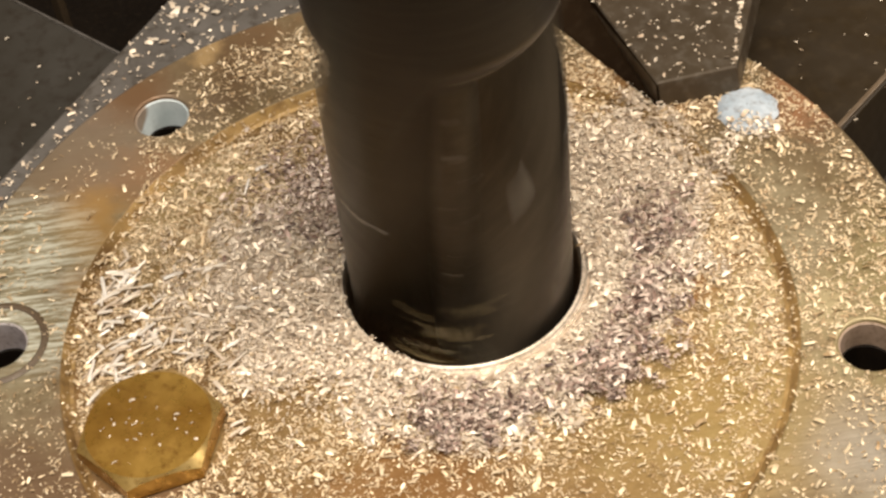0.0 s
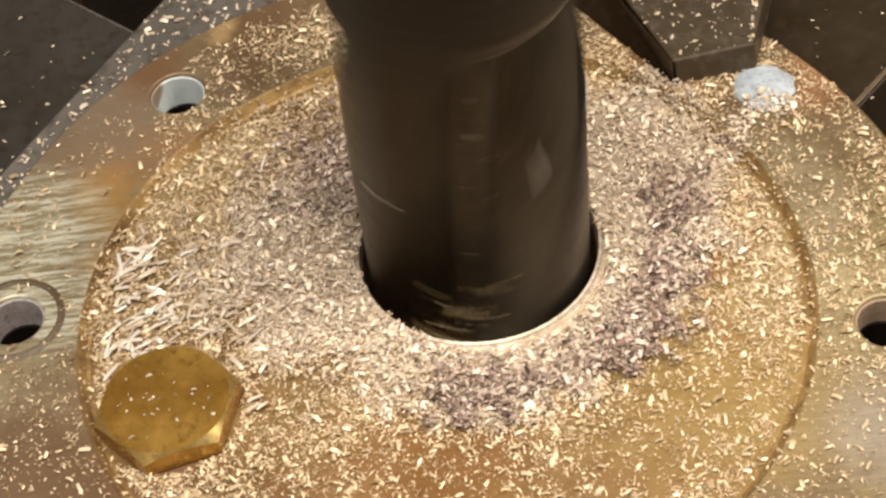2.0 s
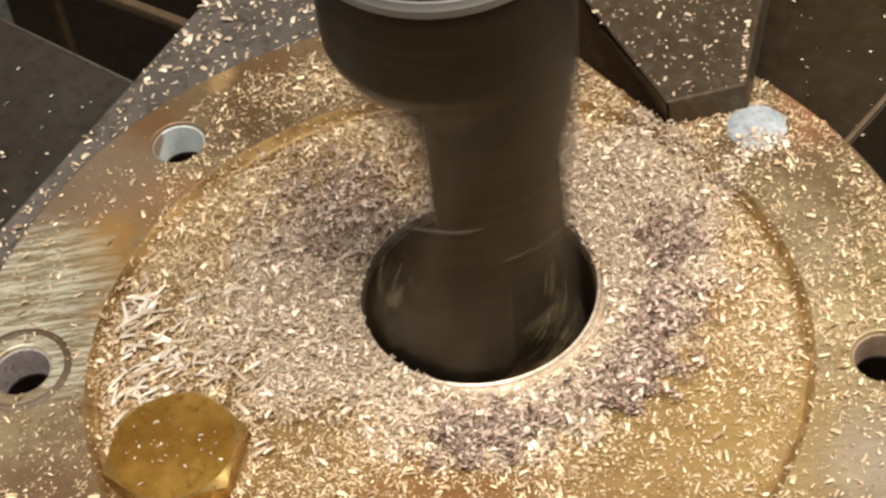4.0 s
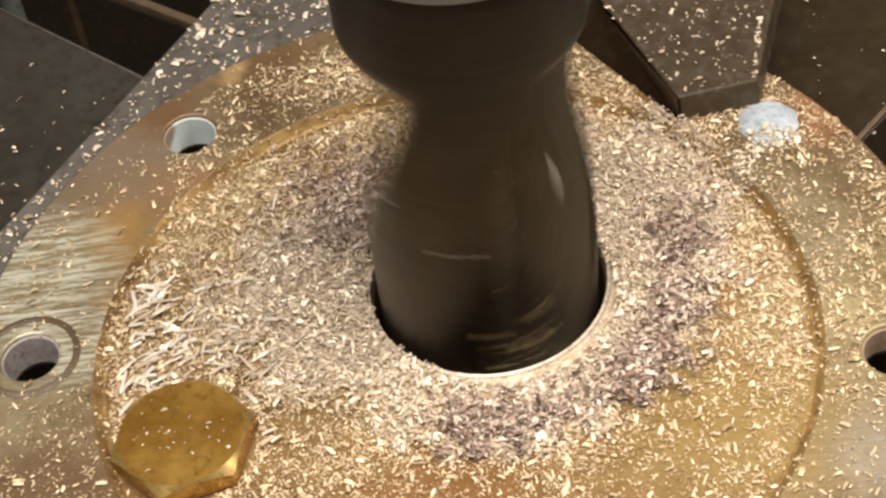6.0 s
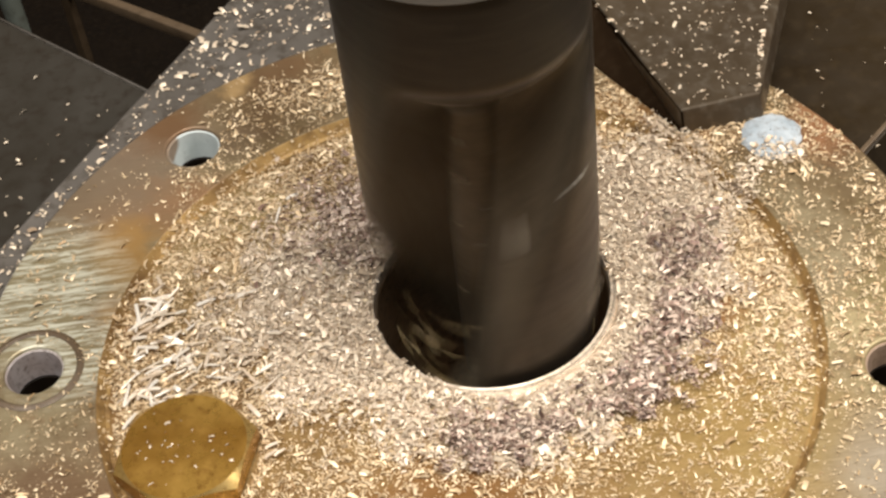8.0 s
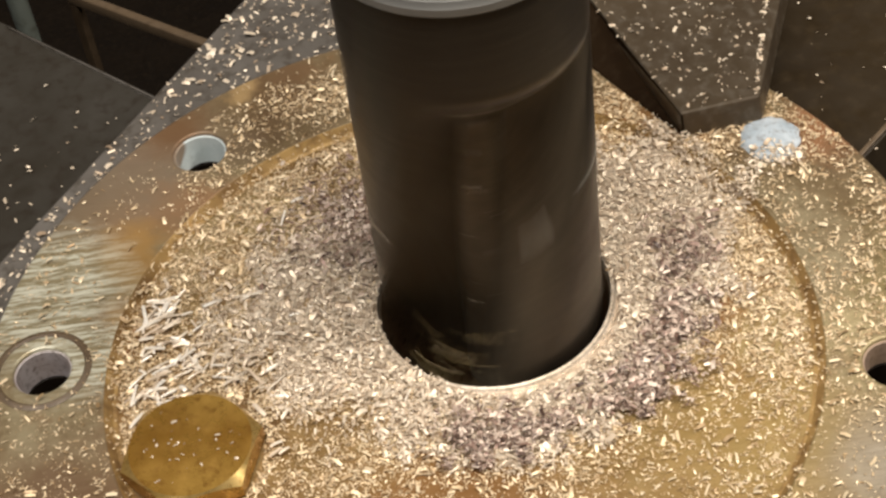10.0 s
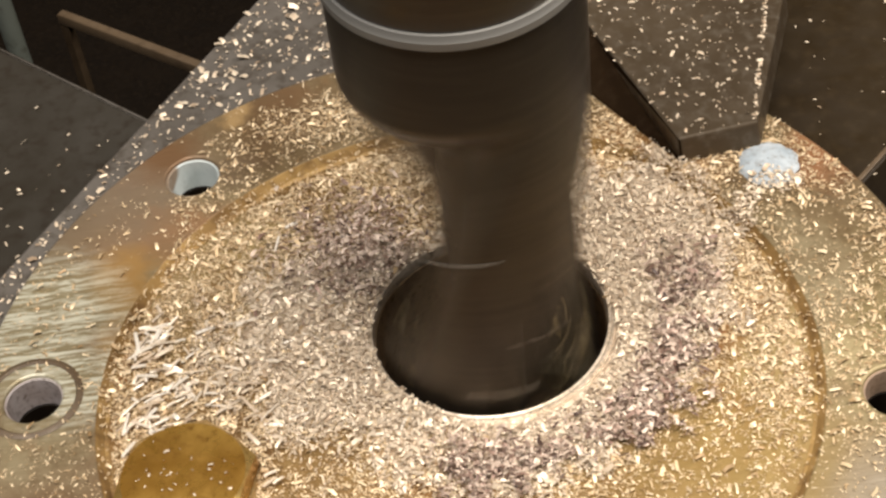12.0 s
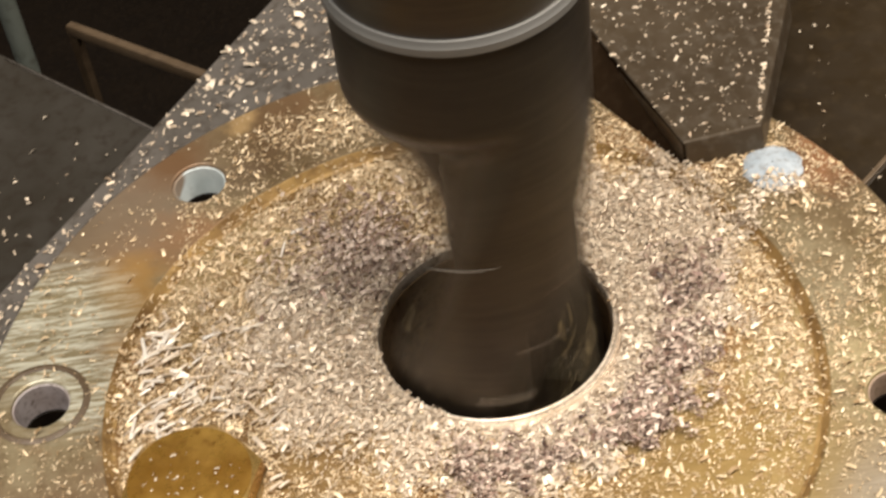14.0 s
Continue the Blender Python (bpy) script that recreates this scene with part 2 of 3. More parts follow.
def put(name, me, material, parent=None, label="", at=None):
    if not me.materials:
        me.materials.append(material)
    ob = new(name, me)
    if parent:
        ob.parent = parent
    if at:
        ob.matrix_basis = at
    return tagged(ob, label) if label else ob


def lathe(name, profile, seg=96, closed=False, centre=(0, 0)):
    """A turned shape from (radius, height) pairs."""
    v, f = [], []
    n = len(profile)
    for i in range(seg):
        a = 2 * math.pi * i / seg
        v += [(centre[0] + r * math.cos(a), centre[1] + r * math.sin(a), z) for r, z in profile]
    for i in range(seg):
        j = (i + 1) % seg
        for k in range(n if closed else n - 1):
            q = (k + 1) % n
            f.append((i * n + k, j * n + k, j * n + q, i * n + q))
    me = mesh_from(name, v, f)
    me.set_sharp_from_angle(angle=radians(28))
    return me


def holed(name, outer, holes, z0, z1, bevel=0.0004):
    """A plate from closed outlines, with holes right through it and softened edges."""
    cu = bpy.data.curves.new(name, "CURVE")
    cu.dimensions, cu.fill_mode = "2D", "BOTH"
    for loop in (outer, *holes):
        sp = cu.splines.new("POLY")
        sp.points.add(len(loop) - 1)
        for p, (x, y) in zip(sp.points, loop):
            p.co = (x, y, 0, 1)
        sp.use_cyclic_u = True
    cu.extrude, cu.bevel_depth, cu.bevel_resolution, cu.offset = (z1 - z0) / 2 - bevel, bevel, 2, -bevel
    tmp = bpy.data.objects.new(name, cu)
    scene.collection.objects.link(tmp)
    me = bpy.data.meshes.new_from_object(tmp.evaluated_get(bpy.context.evaluated_depsgraph_get()))
    bpy.data.objects.remove(tmp)
    bpy.data.curves.remove(cu)
    me.name = name
    me.transform(Matrix.Translation((0, 0, (z0 + z1) / 2)))
    me.set_sharp_from_angle(angle=radians(35))
    return me


def circle(cx, cy, r, n=64):
    return [(cx + r * math.cos(2 * math.pi * i / n), cy + r * math.sin(2 * math.pi * i / n)) for i in range(n)]


def block(name, outline, z0, z1, bevel=0.0006):
    return holed(name, outline, (), z0, z1, bevel)


def box(name, x0, x1, y0, y1, z0, z1, bevel=0.0006):
    return block(name, [(x0, y0), (x1, y0), (x1, y1), (x0, y1)], z0, z1, bevel)


# ---- the setting ----
def room():
    for name, b in (("floor", (-1.4, 1.4, -1.2, 1.8, -0.60, -0.552)), ("ceiling", (-1.4, 1.4, -1.2, 1.8, 2.2, 2.25)),
                    ("wall_north", (-1.4, 1.4, 1.8, 1.85, -0.552, 2.2)), ("wall_south", (-1.4, 1.4, -1.25, -1.2, -0.552, 2.2)),
                    ("wall_east", (1.4, 1.45, -1.2, 1.8, -0.552, 2.2)), ("wall_west", (-1.45, -1.4, -1.2, 1.8, -0.552, 2.2))):
        tagged(put(name, box(name, *b, bevel=0.002), WALL), "plain dim workshop " + name.split("_")[0], name.split("_")[0], kind="structure")


room()

FC = (-0.0070, -0.0120)      # centre of the flange
ZF = 0.0020                  # its rim above the recessed face
BORE = 0.0200
RECESS = 0.0601
HOLES = ((-0.0511, 0.0445), (0.0541, 0.0260), (-0.0783, -0.0045), (0.0624, -0.0275))
HOLE_R = 0.0050


def flange():
    thing = tagged(new("flange"), "oily golden brass flange with milled rim, littered with chips", "flange")
    rim = put("rim", holed("rim", circle(*FC, 0.0823, 200), [circle(*FC, RECESS, 180)] + [circle(x, y, HOLE_R, 48) for x, y in HOLES],
                           -0.0060, ZF, 0.0005), BRASS_FLANGE, thing)
    put("recessed_face", holed("recessed_face", circle(*FC, RECESS + 0.0004, 180), [circle(0, 0, BORE + 0.0005, 120)], -0.0058, 0, 0.0001), BRASS, thing)
    for k, (x, y) in enumerate(HOLES):
        if k == 1:
            continue
        low = -0.0052 if x < -0.07 else -0.0053 if y > 0.03 else -0.0040
        put("hole_sleeve", lathe("hole_sleeve", [(HOLE_R + 0.0003, ZF - 0.0008), (HOLE_R - 0.0001, ZF - 0.0006), (HOLE_R - 0.0003, ZF - 0.0009), (HOLE_R - 0.0004, low),
                                                 (HOLE_R + 0.0003, low)], 48, True), (TIN if x < -0.07 else ZINC if x < 0.06 else TAN), rim, "pale bare wall of a bolt hole", pose(x, y, 0))
        # The shade down the hole is painted as a black lower wall.
        put("hole_shaft", lathe("hole_shaft", [(HOLE_R - 0.0001, low - 0.0001), (HOLE_R - 0.0005, low - 0.0004), (HOLE_R - 0.0005, -0.0160), (0.0001, -0.0165)], 48), BLACK, rim, "lower part of a bolt hole, coloured black for shade", pose(x, y, 0))
    x, y = HOLES[2]
    put("spot_face", lathe("spot_face", [(0.0074, ZF + 0.0001), (0.0078, ZF + 0.0004), (0.0084, ZF + 0.0003), (0.0087, ZF + 0.0001)], 64), BEAM, rim,
        "brown scored ring round a bolt hole", pose(x, y, 0))
    put("recess_fillet", lathe("recess_fillet", [(RECESS - 0.0016, 0.0001), (RECESS - 0.0010, 0.0003), (RECESS - 0.0006, 0.0008), (RECESS - 0.0002, 0.0016), (RECESS + 0.0002, ZF + 0.0001)], 160), FILLET, thing,
        "oily golden fillet at the foot of the recess", pose(FC[0], FC[1], 0))
    x, y = HOLES[1]
    v, f = [], []
    for i in range(49):
        a = 2 * math.pi * i / 48
        edge = 0.0057 + 0.0008 * noise.noise((3 * math.cos(a), 3 * math.sin(a), 4.2)) + 0.0003 * noise.noise((9 * math.cos(a), 9 * math.sin(a), 1.7))
        for j in range(9):
            r = edge * (0.02 + 0.98 * j / 8)
            rise = 0.0011 * (1 - (j / 8) ** 2.6) + 0.00030 * (1 - j / 8) * noise.noise((r * 900 * math.cos(a), r * 900 * math.sin(a), 0.3))
            v.append((r * math.cos(a), r * math.sin(a), ZF + rise - (0.0003 if j == 8 else 0.0)))
    for i in range(48):
        for j in range(8):
            f.append((i * 9 + j, i * 9 + j + 1, i * 9 + j + 10, i * 9 + j + 9))
    put("hole_plug", mesh_from("hole_plug", v, f), PASTE, rim, "bluish white paste heaped over a bolt hole", pose(x - 0.0002, y + 0.0012, 0))
    put("bore_lip", lathe("bore_lip", [(BORE + 0.0034, 0.0002), (BORE + 0.0031, 0.0005), (BORE + 0.0028, 0.0002), (BORE + 0.0025, 0.0006), (BORE + 0.0022, 0.0002), (BORE + 0.0019, 0.0006), (BORE + 0.0016, 0.0002), (BORE + 0.0012, 0.0006), (BORE + 0.0007, 0.0003),
                                       (BORE + 0.0003, 0.0004), (BORE, -0.0006), (BORE, -0.0018), (BORE + 0.0004, -0.0018), (BORE + 0.0006, -0.0005)], 128, True), LIP, thing,
        "bright turned lip of the bore")
    put("bore_wall", lathe("bore_wall", [(BORE + 0.0002, -0.0017), (BORE - 0.0001, -0.0020), (BORE - 0.0004, -0.085), (0.0001, -0.090)], 96), BORE_WALL, thing,
        "dark oily wall of the bore")
    return thing


flange()


def hex_bolt():
    """Hex head with the turned chamfer that rounds off its corners."""
    af, h = 0.0208, 0.0040
    thing = tagged(new("hex_bolt"), "golden brass hex bolt head, oily, seated in the flange recess", "bolt")
    v, f = [], []
    seg = 72
    levels = 5
    for i in range(seg):
        a = 2 * math.pi * i / seg
        k = (a + math.pi / 6) % (math.pi / 3) - math.pi / 6
        r = af / 2 / math.cos(k)
        cut = max(0.0, (r - af / 2 * 0.975) * math.tan(radians(32)))
        c, s = math.cos(a), math.sin(a)
        rt = af / 2 * 0.975
        v += [(r * c, r * s, 0), (r * c, r * s, h - cut - 0.0005), (r * c * 0.995, r * s * 0.995, h - cut - 0.0002), (rt * c, rt * s, h), (0.4 * rt * c, 0.4 * rt * s, h - 0.00005)]
    for i in range(seg):
        j = (i + 1) % seg
        for k in range(levels - 1):
            f.append((i * levels + k, j * levels + k, j * levels + k + 1, i * levels + k + 1))
    f.append([i * levels + 4 for i in range(seg)])
    me = mesh_from("head", v, f)
    me.set_sharp_from_angle(angle=radians(20))
    put("head", me, BOLT, thing)
    me.materials.append(BOLT_EDGE)
    for p in me.polygons:
        if 0.3 < p.normal.z < 0.97:
            p.material_index = 1
    put("washer_face", lathe("washer_face", [(0.0001, 0.0003), (0.0092, 0.0003), (0.0092, -0.0004), (0.0001, -0.0004)], 48), BOLT, thing)
    thing.matrix_basis = pose(-0.0521, -0.0265, 0.0004, 0, 0, -17)
    return thing


hex_bolt()


def clamp():
    """A strap clamp with a tapered nose whose tip bears on the flange."""
    thing = tagged(new("strap_clamp"), "dark brown oiled steel clamp nose gripping the flange rim", "clamp")
    low = [(0.0388, 0.0299), (0.0535, 0.0312), (0.0665, 0.066), (0.0775, 0.135), (0.0060, 0.135), (0.0266, 0.0660)]
    top = [(0.0384, 0.0309), (0.0531, 0.0326), (0.0653, 0.066), (0.0765, 0.135), (0.0060, 0.135), (0.0272, 0.0660)]
    bm = bmesh.new()
    rings = [[bm.verts.new((x, y, z)) for x, y in o] for o, z in ((low, ZF + 0.0001), (top, ZF + 0.0052))]
    bm.faces.new(rings[1])
    bm.faces.new(rings[0][::-1])
    for k in range(6):
        bm.faces.new((rings[0][k], rings[0][(k + 1) % 6], rings[1][(k + 1) % 6], rings[1][k]))
    bmesh.ops.bevel(bm, geom=list(bm.edges), offset=0.0005, segments=2, affect="EDGES", profile=0.6)
    me = bpy.data.meshes.new("nose")
    bm.to_mesh(me)
    bm.free()
    put("nose", me, CLAMP, thing)
    # Added wedge, near black, for the shade along the clamp's left side.
    bm = bmesh.new()
    foot = [bm.verts.new((x, y, ZF + 0.0001)) for x, y in ((0.0389, 0.0296), (0.0184, 0.0630), (-0.0256, 0.135), (0.0062, 0.135), (0.0268, 0.0662))]
    crest = [bm.verts.new((x, y, ZF + 0.0050)) for x, y in ((0.0386, 0.0304), (0.0271, 0.0656), (0.0058, 0.135))]
    for ring in ((foot[0], foot[1], crest[1], crest[0]), (foot[1], foot[2], crest[2], crest[1]), (foot[2], foot[3], crest[2]), (foot[3], foot[4], crest[1], crest[2]), (foot[4], foot[0], crest[0], crest[1]),
                 (foot[4], foot[3], foot[2], foot[1], foot[0])):
        bm.faces.new(ring)
    me = bpy.data.meshes.new("flank")
    bm.to_mesh(me)
    bm.free()
    put("flank", me, FLANK, thing, "bevelled flank of the clamp, darkened for its shade")
    put("heel_block", box("heel_block", 0.006, 0.066, 0.108, 0.134, ZF + 0.0053, ZF + 0.022, 0.001), DARK, thing, "dark steel heel block of the clamp")
    return thing


clamp()


def table():
    """The machine parts under and behind the flange."""
    thing = tagged(new("fixture_plate"), "grey steel fixture plate under the flange, strewn with chips", "plate")
    put("plate", holed("plate", [(-0.125, -0.0183), (-0.0833, 0.0412), (-0.0418, 0.1004), (-0.0175, 0.135), (0.058, 0.135), (0.058, 0.02), (-0.02, -0.07), (-0.125, -0.07)], [circle(0, 0, BORE + 0.003, 64)] + [circle(x, y, 0.0052, 32) for x, y in (HOLES[0], HOLES[2])], -0.0498, -0.0060, 0.0006), PLATE, thing)
    side = tagged(new("machine_table"), "dark cast iron machine table beside the flange", "table")
    put("top", block("top", [(0.0600, -0.16), (0.25, -0.16), (0.25, 0.20), (0.0600, 0.20)], -0.400, -0.0445), DARK, side)
    back = tagged(new("back_plate"), "dark brown oily steel plate beyond the flange, few chips", "plate")
    body = put("plate", block("plate", [(0.0590, 0.0185), (0.205, 0.1616), (0.205, 0.32), (0.0, 0.32), (0.0, 0.137), (0.0590, 0.137)], -0.0443, -0.0130), BACK, back)
    put("edge_strip", block("edge_strip", [(-0.004, 0.0004), (0.150, 0.0004), (0.150, 0.0014), (-0.004, 0.0014)], -0.0130, -0.0122, 0.0002), BEAM, body, "worn bright edge of the plate", pose(0.0725, 0.0318, 0, 0, 0, 44.4))
    low = tagged(new("lower_slide"), "dark grey lower machine slide with scattered chips", "slide")
    put("slide", block("slide", [(-0.30, -0.10), (-0.02, -0.10), (-0.020, 0.0740), (-0.0732, 0.1228), (-0.1125, 0.1585), (-0.25, 0.284), (-0.30, 0.284)], -0.400, -0.050), SLIDE, low)
    put("edge_strip", block("edge_strip", [(-0.0728, 0.1210), (-0.0742, 0.1222), (-0.1115, 0.1562), (-0.1105, 0.1552)], -0.050, -0.0494, 0.0002), PLATE, low, "paler worn edge of the slide")
    # Bed coloured black and spread wide to give the shadow in the depth.
    base = tagged(new("machine_bed"), "cast iron machine bed deep below, black for the shade there", "machine bed")
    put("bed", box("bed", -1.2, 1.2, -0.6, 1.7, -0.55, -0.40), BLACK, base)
    rail = tagged(new("cross_rail"), "brown painted iron rail in the shadow behind", "rail")
    put("bar", box("bar", -0.0275, 0.16, -0.0014, 0.0014, -0.004, 0.000, 0.0005), BEAM, rail)
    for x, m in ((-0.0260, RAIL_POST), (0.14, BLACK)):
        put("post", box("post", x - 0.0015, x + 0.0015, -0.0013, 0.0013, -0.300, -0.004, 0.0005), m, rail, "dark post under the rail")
    rail.matrix_basis = pose(-0.0905, 0.2160, -0.100, 0, 0, -38.0)
    post = tagged(new("coolant_pipe"), "grey-green painted upright pipe beyond the plate", "pipe")
    put("tube", lathe("tube", [(0.0001, -0.28), (0.0030, -0.28), (0.0030, 0.20), (0.0001, 0.20)], 32), GREENISH, post)
    post.matrix_basis = pose(-0.1245, 0.2200, -0.120, 0, 0, 0)


table()


# ---- the drill ----
DR = 0.0188                  # drill radius
TWIST = math.radians(1.40) * 1000   # turn of the flutes per metre
TOP, BOTTOM = 0.0775, -0.020


HALF = math.radians(55)


def surface(t, z):
    """Radius of the drill at the angle t (turning with the flutes) and height z."""
    runout = min(1.0, max(0.0, (0.0620 - z) / 0.018))
    runout = runout * runout * (3 - 2 * runout)
    for c in (0.0, math.pi):
        d = (t - c + math.pi) % (2 * math.pi) - math.pi
        if abs(d) < HALF:
            u = d / HALF
            # steep walls, flat floor
            w = 1 - u ** 6 if u < 0 else 1 - u ** 4
            return DR * (1 - 0.70 * runout * min(1, 1.25 * w))
    return DR


def drill():
    thing = tagged(new("indexable_drill"), "dark steel twist drill turning in the bore, two helical flutes", "drill")
    nz, na = 150, 180
    v, f = [], []
    for k in range(nz + 1):
        z = BOTTOM + (TOP - BOTTOM) * k / nz
        for i in range(na):
            t = 2 * math.pi * i / na
            a, r = t + TWIST * z, surface(t, z)
            v.append((r * math.cos(a), r * math.sin(a), z))
    for k in range(nz):
        for i in range(na):
            j = (i + 1) % na
            f.append((k * na + i, k * na + j, (k + 1) * na + j, (k + 1) * na + i))
    f.append([i for i in range(na)][::-1])
    me = mesh_from("fluted_body", v, f)
    me.set_sharp_from_angle(angle=radians(30))
    put("fluted_body", me, STEEL, thing)
    # Flute faces get the lighter copy of the steel to lift their shade.
    me.materials.append(FLUTE)
    for q in me.polygons:
        c = q.center
        if math.hypot(c.x, c.y) < DR * 0.965:
            q.material_index = 1
    put("collar_ring", lathe("collar_ring", [(DR - 0.0004, 0.0769), (DR + 0.0000, 0.0771), (DR + 0.0006, 0.0777), (DR + 0.0006, 0.0789), (DR + 0.0004, 0.0792), (DR + 0.0002, 0.0800), (DR - 0.0004, 0.0801)], 120), RING, thing, "bright bevelled steel ring")
    put("shank", lathe("shank", [(DR - 0.0006, 0.0770), (DR - 0.0003, 0.0801), (DR - 0.0001, 0.0806), (DR + 0.0001, 0.200), (0.0001, 0.200)], 120), STEEL, thing, "dark cylindrical drill shank")
    for c in (0.0, math.pi):
        z = 0.002
        a = c + TWIST * z + math.radians(30)
        m = Matrix.Rotation(a, 4, "Z") @ pose(DR * 0.70, 0, z - 0.018, 0, 0, 90)
        put("insert", box("insert", -0.0015, 0.0015, -0.005, 0.0055, -0.005, 0.005, 0.0004), CARBIDE, thing, "gold coated carbide insert", m)
    return thing


DRILL = drill()


# ---- chips ----
RNG = np.random.default_rng(7)


def chips_mesh(name, x, y, z, length, width, tilt):
    """Loose bent slivers at the given places: six points and two faces each."""
    n = len(x)
    yaw, roll = RNG.uniform(0, 2 * np.pi, n), RNG.normal(0, tilt, n)
    pitch = RNG.normal(0, tilt * 0.7, n)
    bend = RNG.uniform(0.04, 0.40, n) * length
    u = np.array([-0.5, 0.0, 0.5])
    pts = np.zeros((n, 6, 3))
    for a in range(3):
        for b in range(2):
            k = a * 2 + b
            pts[:, k, 0] = u[a] * length
            pts[:, k, 1] = (b - 0.5) * width * (1.0 if a == 1 else RNG.uniform(0.6, 1.1, n))
            pts[:, k, 2] = bend * (1 - (2 * u[a]) ** 2) * 0.6
    def turn(p, ang, i, j):
        c, s = np.cos(ang)[:, None], np.sin(ang)[:, None]
        pi, pj = p[:, :, i].copy(), p[:, :, j].copy()
        p[:, :, i], p[:, :, j] = c * pi - s * pj, s * pi + c * pj
    turn(pts, roll, 1, 2)
    turn(pts, pitch, 0, 2)
    turn(pts, yaw, 0, 1)
    pts[:, :, 2] -= pts[:, :, 2].min(axis=1, keepdims=True)
    pts += np.stack([x, y, z], -1)[:, None, :]
    me = bpy.data.meshes.new(name)
    base = np.arange(n)[:, None] * 6
    q = np.concatenate([base + np.array([[0, 2, 3, 1]]), base + np.array([[2, 4, 5, 3]])], 1).reshape(-1)
    me.vertices.add(n * 6)
    me.vertices.foreach_set("co", pts.reshape(-1))
    me.loops.add(n * 8)
    me.loops.foreach_set("vertex_index", q.astype(np.int32))
    me.polygons.add(n * 2)
    me.polygons.foreach_set("loop_start", (np.arange(n * 2) * 4).astype(np.int32))
    me.update(calc_edges=True)
    me.validate()
    return me


def lumps(x, y, s, seed):
    """Smooth noise between 0 and 1 from a few waves."""
    g = np.random.default_rng(seed)
    out = np.zeros_like(x)
    for _ in range(9):
        a, f, p = g.uniform(0, 6.283), g.uniform(0.5, 1.6) / s, g.uniform(0, 6.283)
        out += np.sin((x * np.cos(a) + y * np.sin(a)) * f * 6.283 + p)
    return 0.5 + out / 12


def floor_height(x, y):
    d = np.hypot(x - FC[0], y - FC[1])
    z = np.where(d > RECESS + 0.0004, ZF, 0.0)
    z = np.where((d > RECESS - 0.0023) & (d <= RECESS + 0.0004), ZF * np.clip((d - RECESS + 0.0016) / 0.0018, 0, 1) ** 1.6 + 0.0002, z)
    z = np.where(d > 0.0825, -0.0058, z)
    return z


def clear(x, y, margin=0.0006):
    a = np.arctan2(y, x)
    ok = np.hypot(x, y) > BORE + 0.0006 + 0.0024 * np.clip(np.cos(a + 1.05) * 2.2 - 1.0, 0, 1)
    for hx, hy in HOLES:
        ok &= np.hypot(x - hx, y - hy) > HOLE_R + margin
    ok &= np.hypot(x + 0.0521, y + 0.0265) > 0.0114
    nose = (y > 0.030 + (x - 0.0383) * 0.15) & (x > 0.0383 - (y - 0.0298) * 0.62) & (x < 0.0525 + (y - 0.032) * 0.28)
    return ok & ~nose


def scatter(n, span, density, seed):
    g = np.random.default_rng(seed)
    x, y = g.uniform(span[0], span[1], n), g.uniform(span[2], span[3], n)
    keep = g.uniform(0, 1, n) < density(x, y)
    x, y = x[keep], y[keep]
    ok = clear(x, y)
    return x[ok], y[ok]


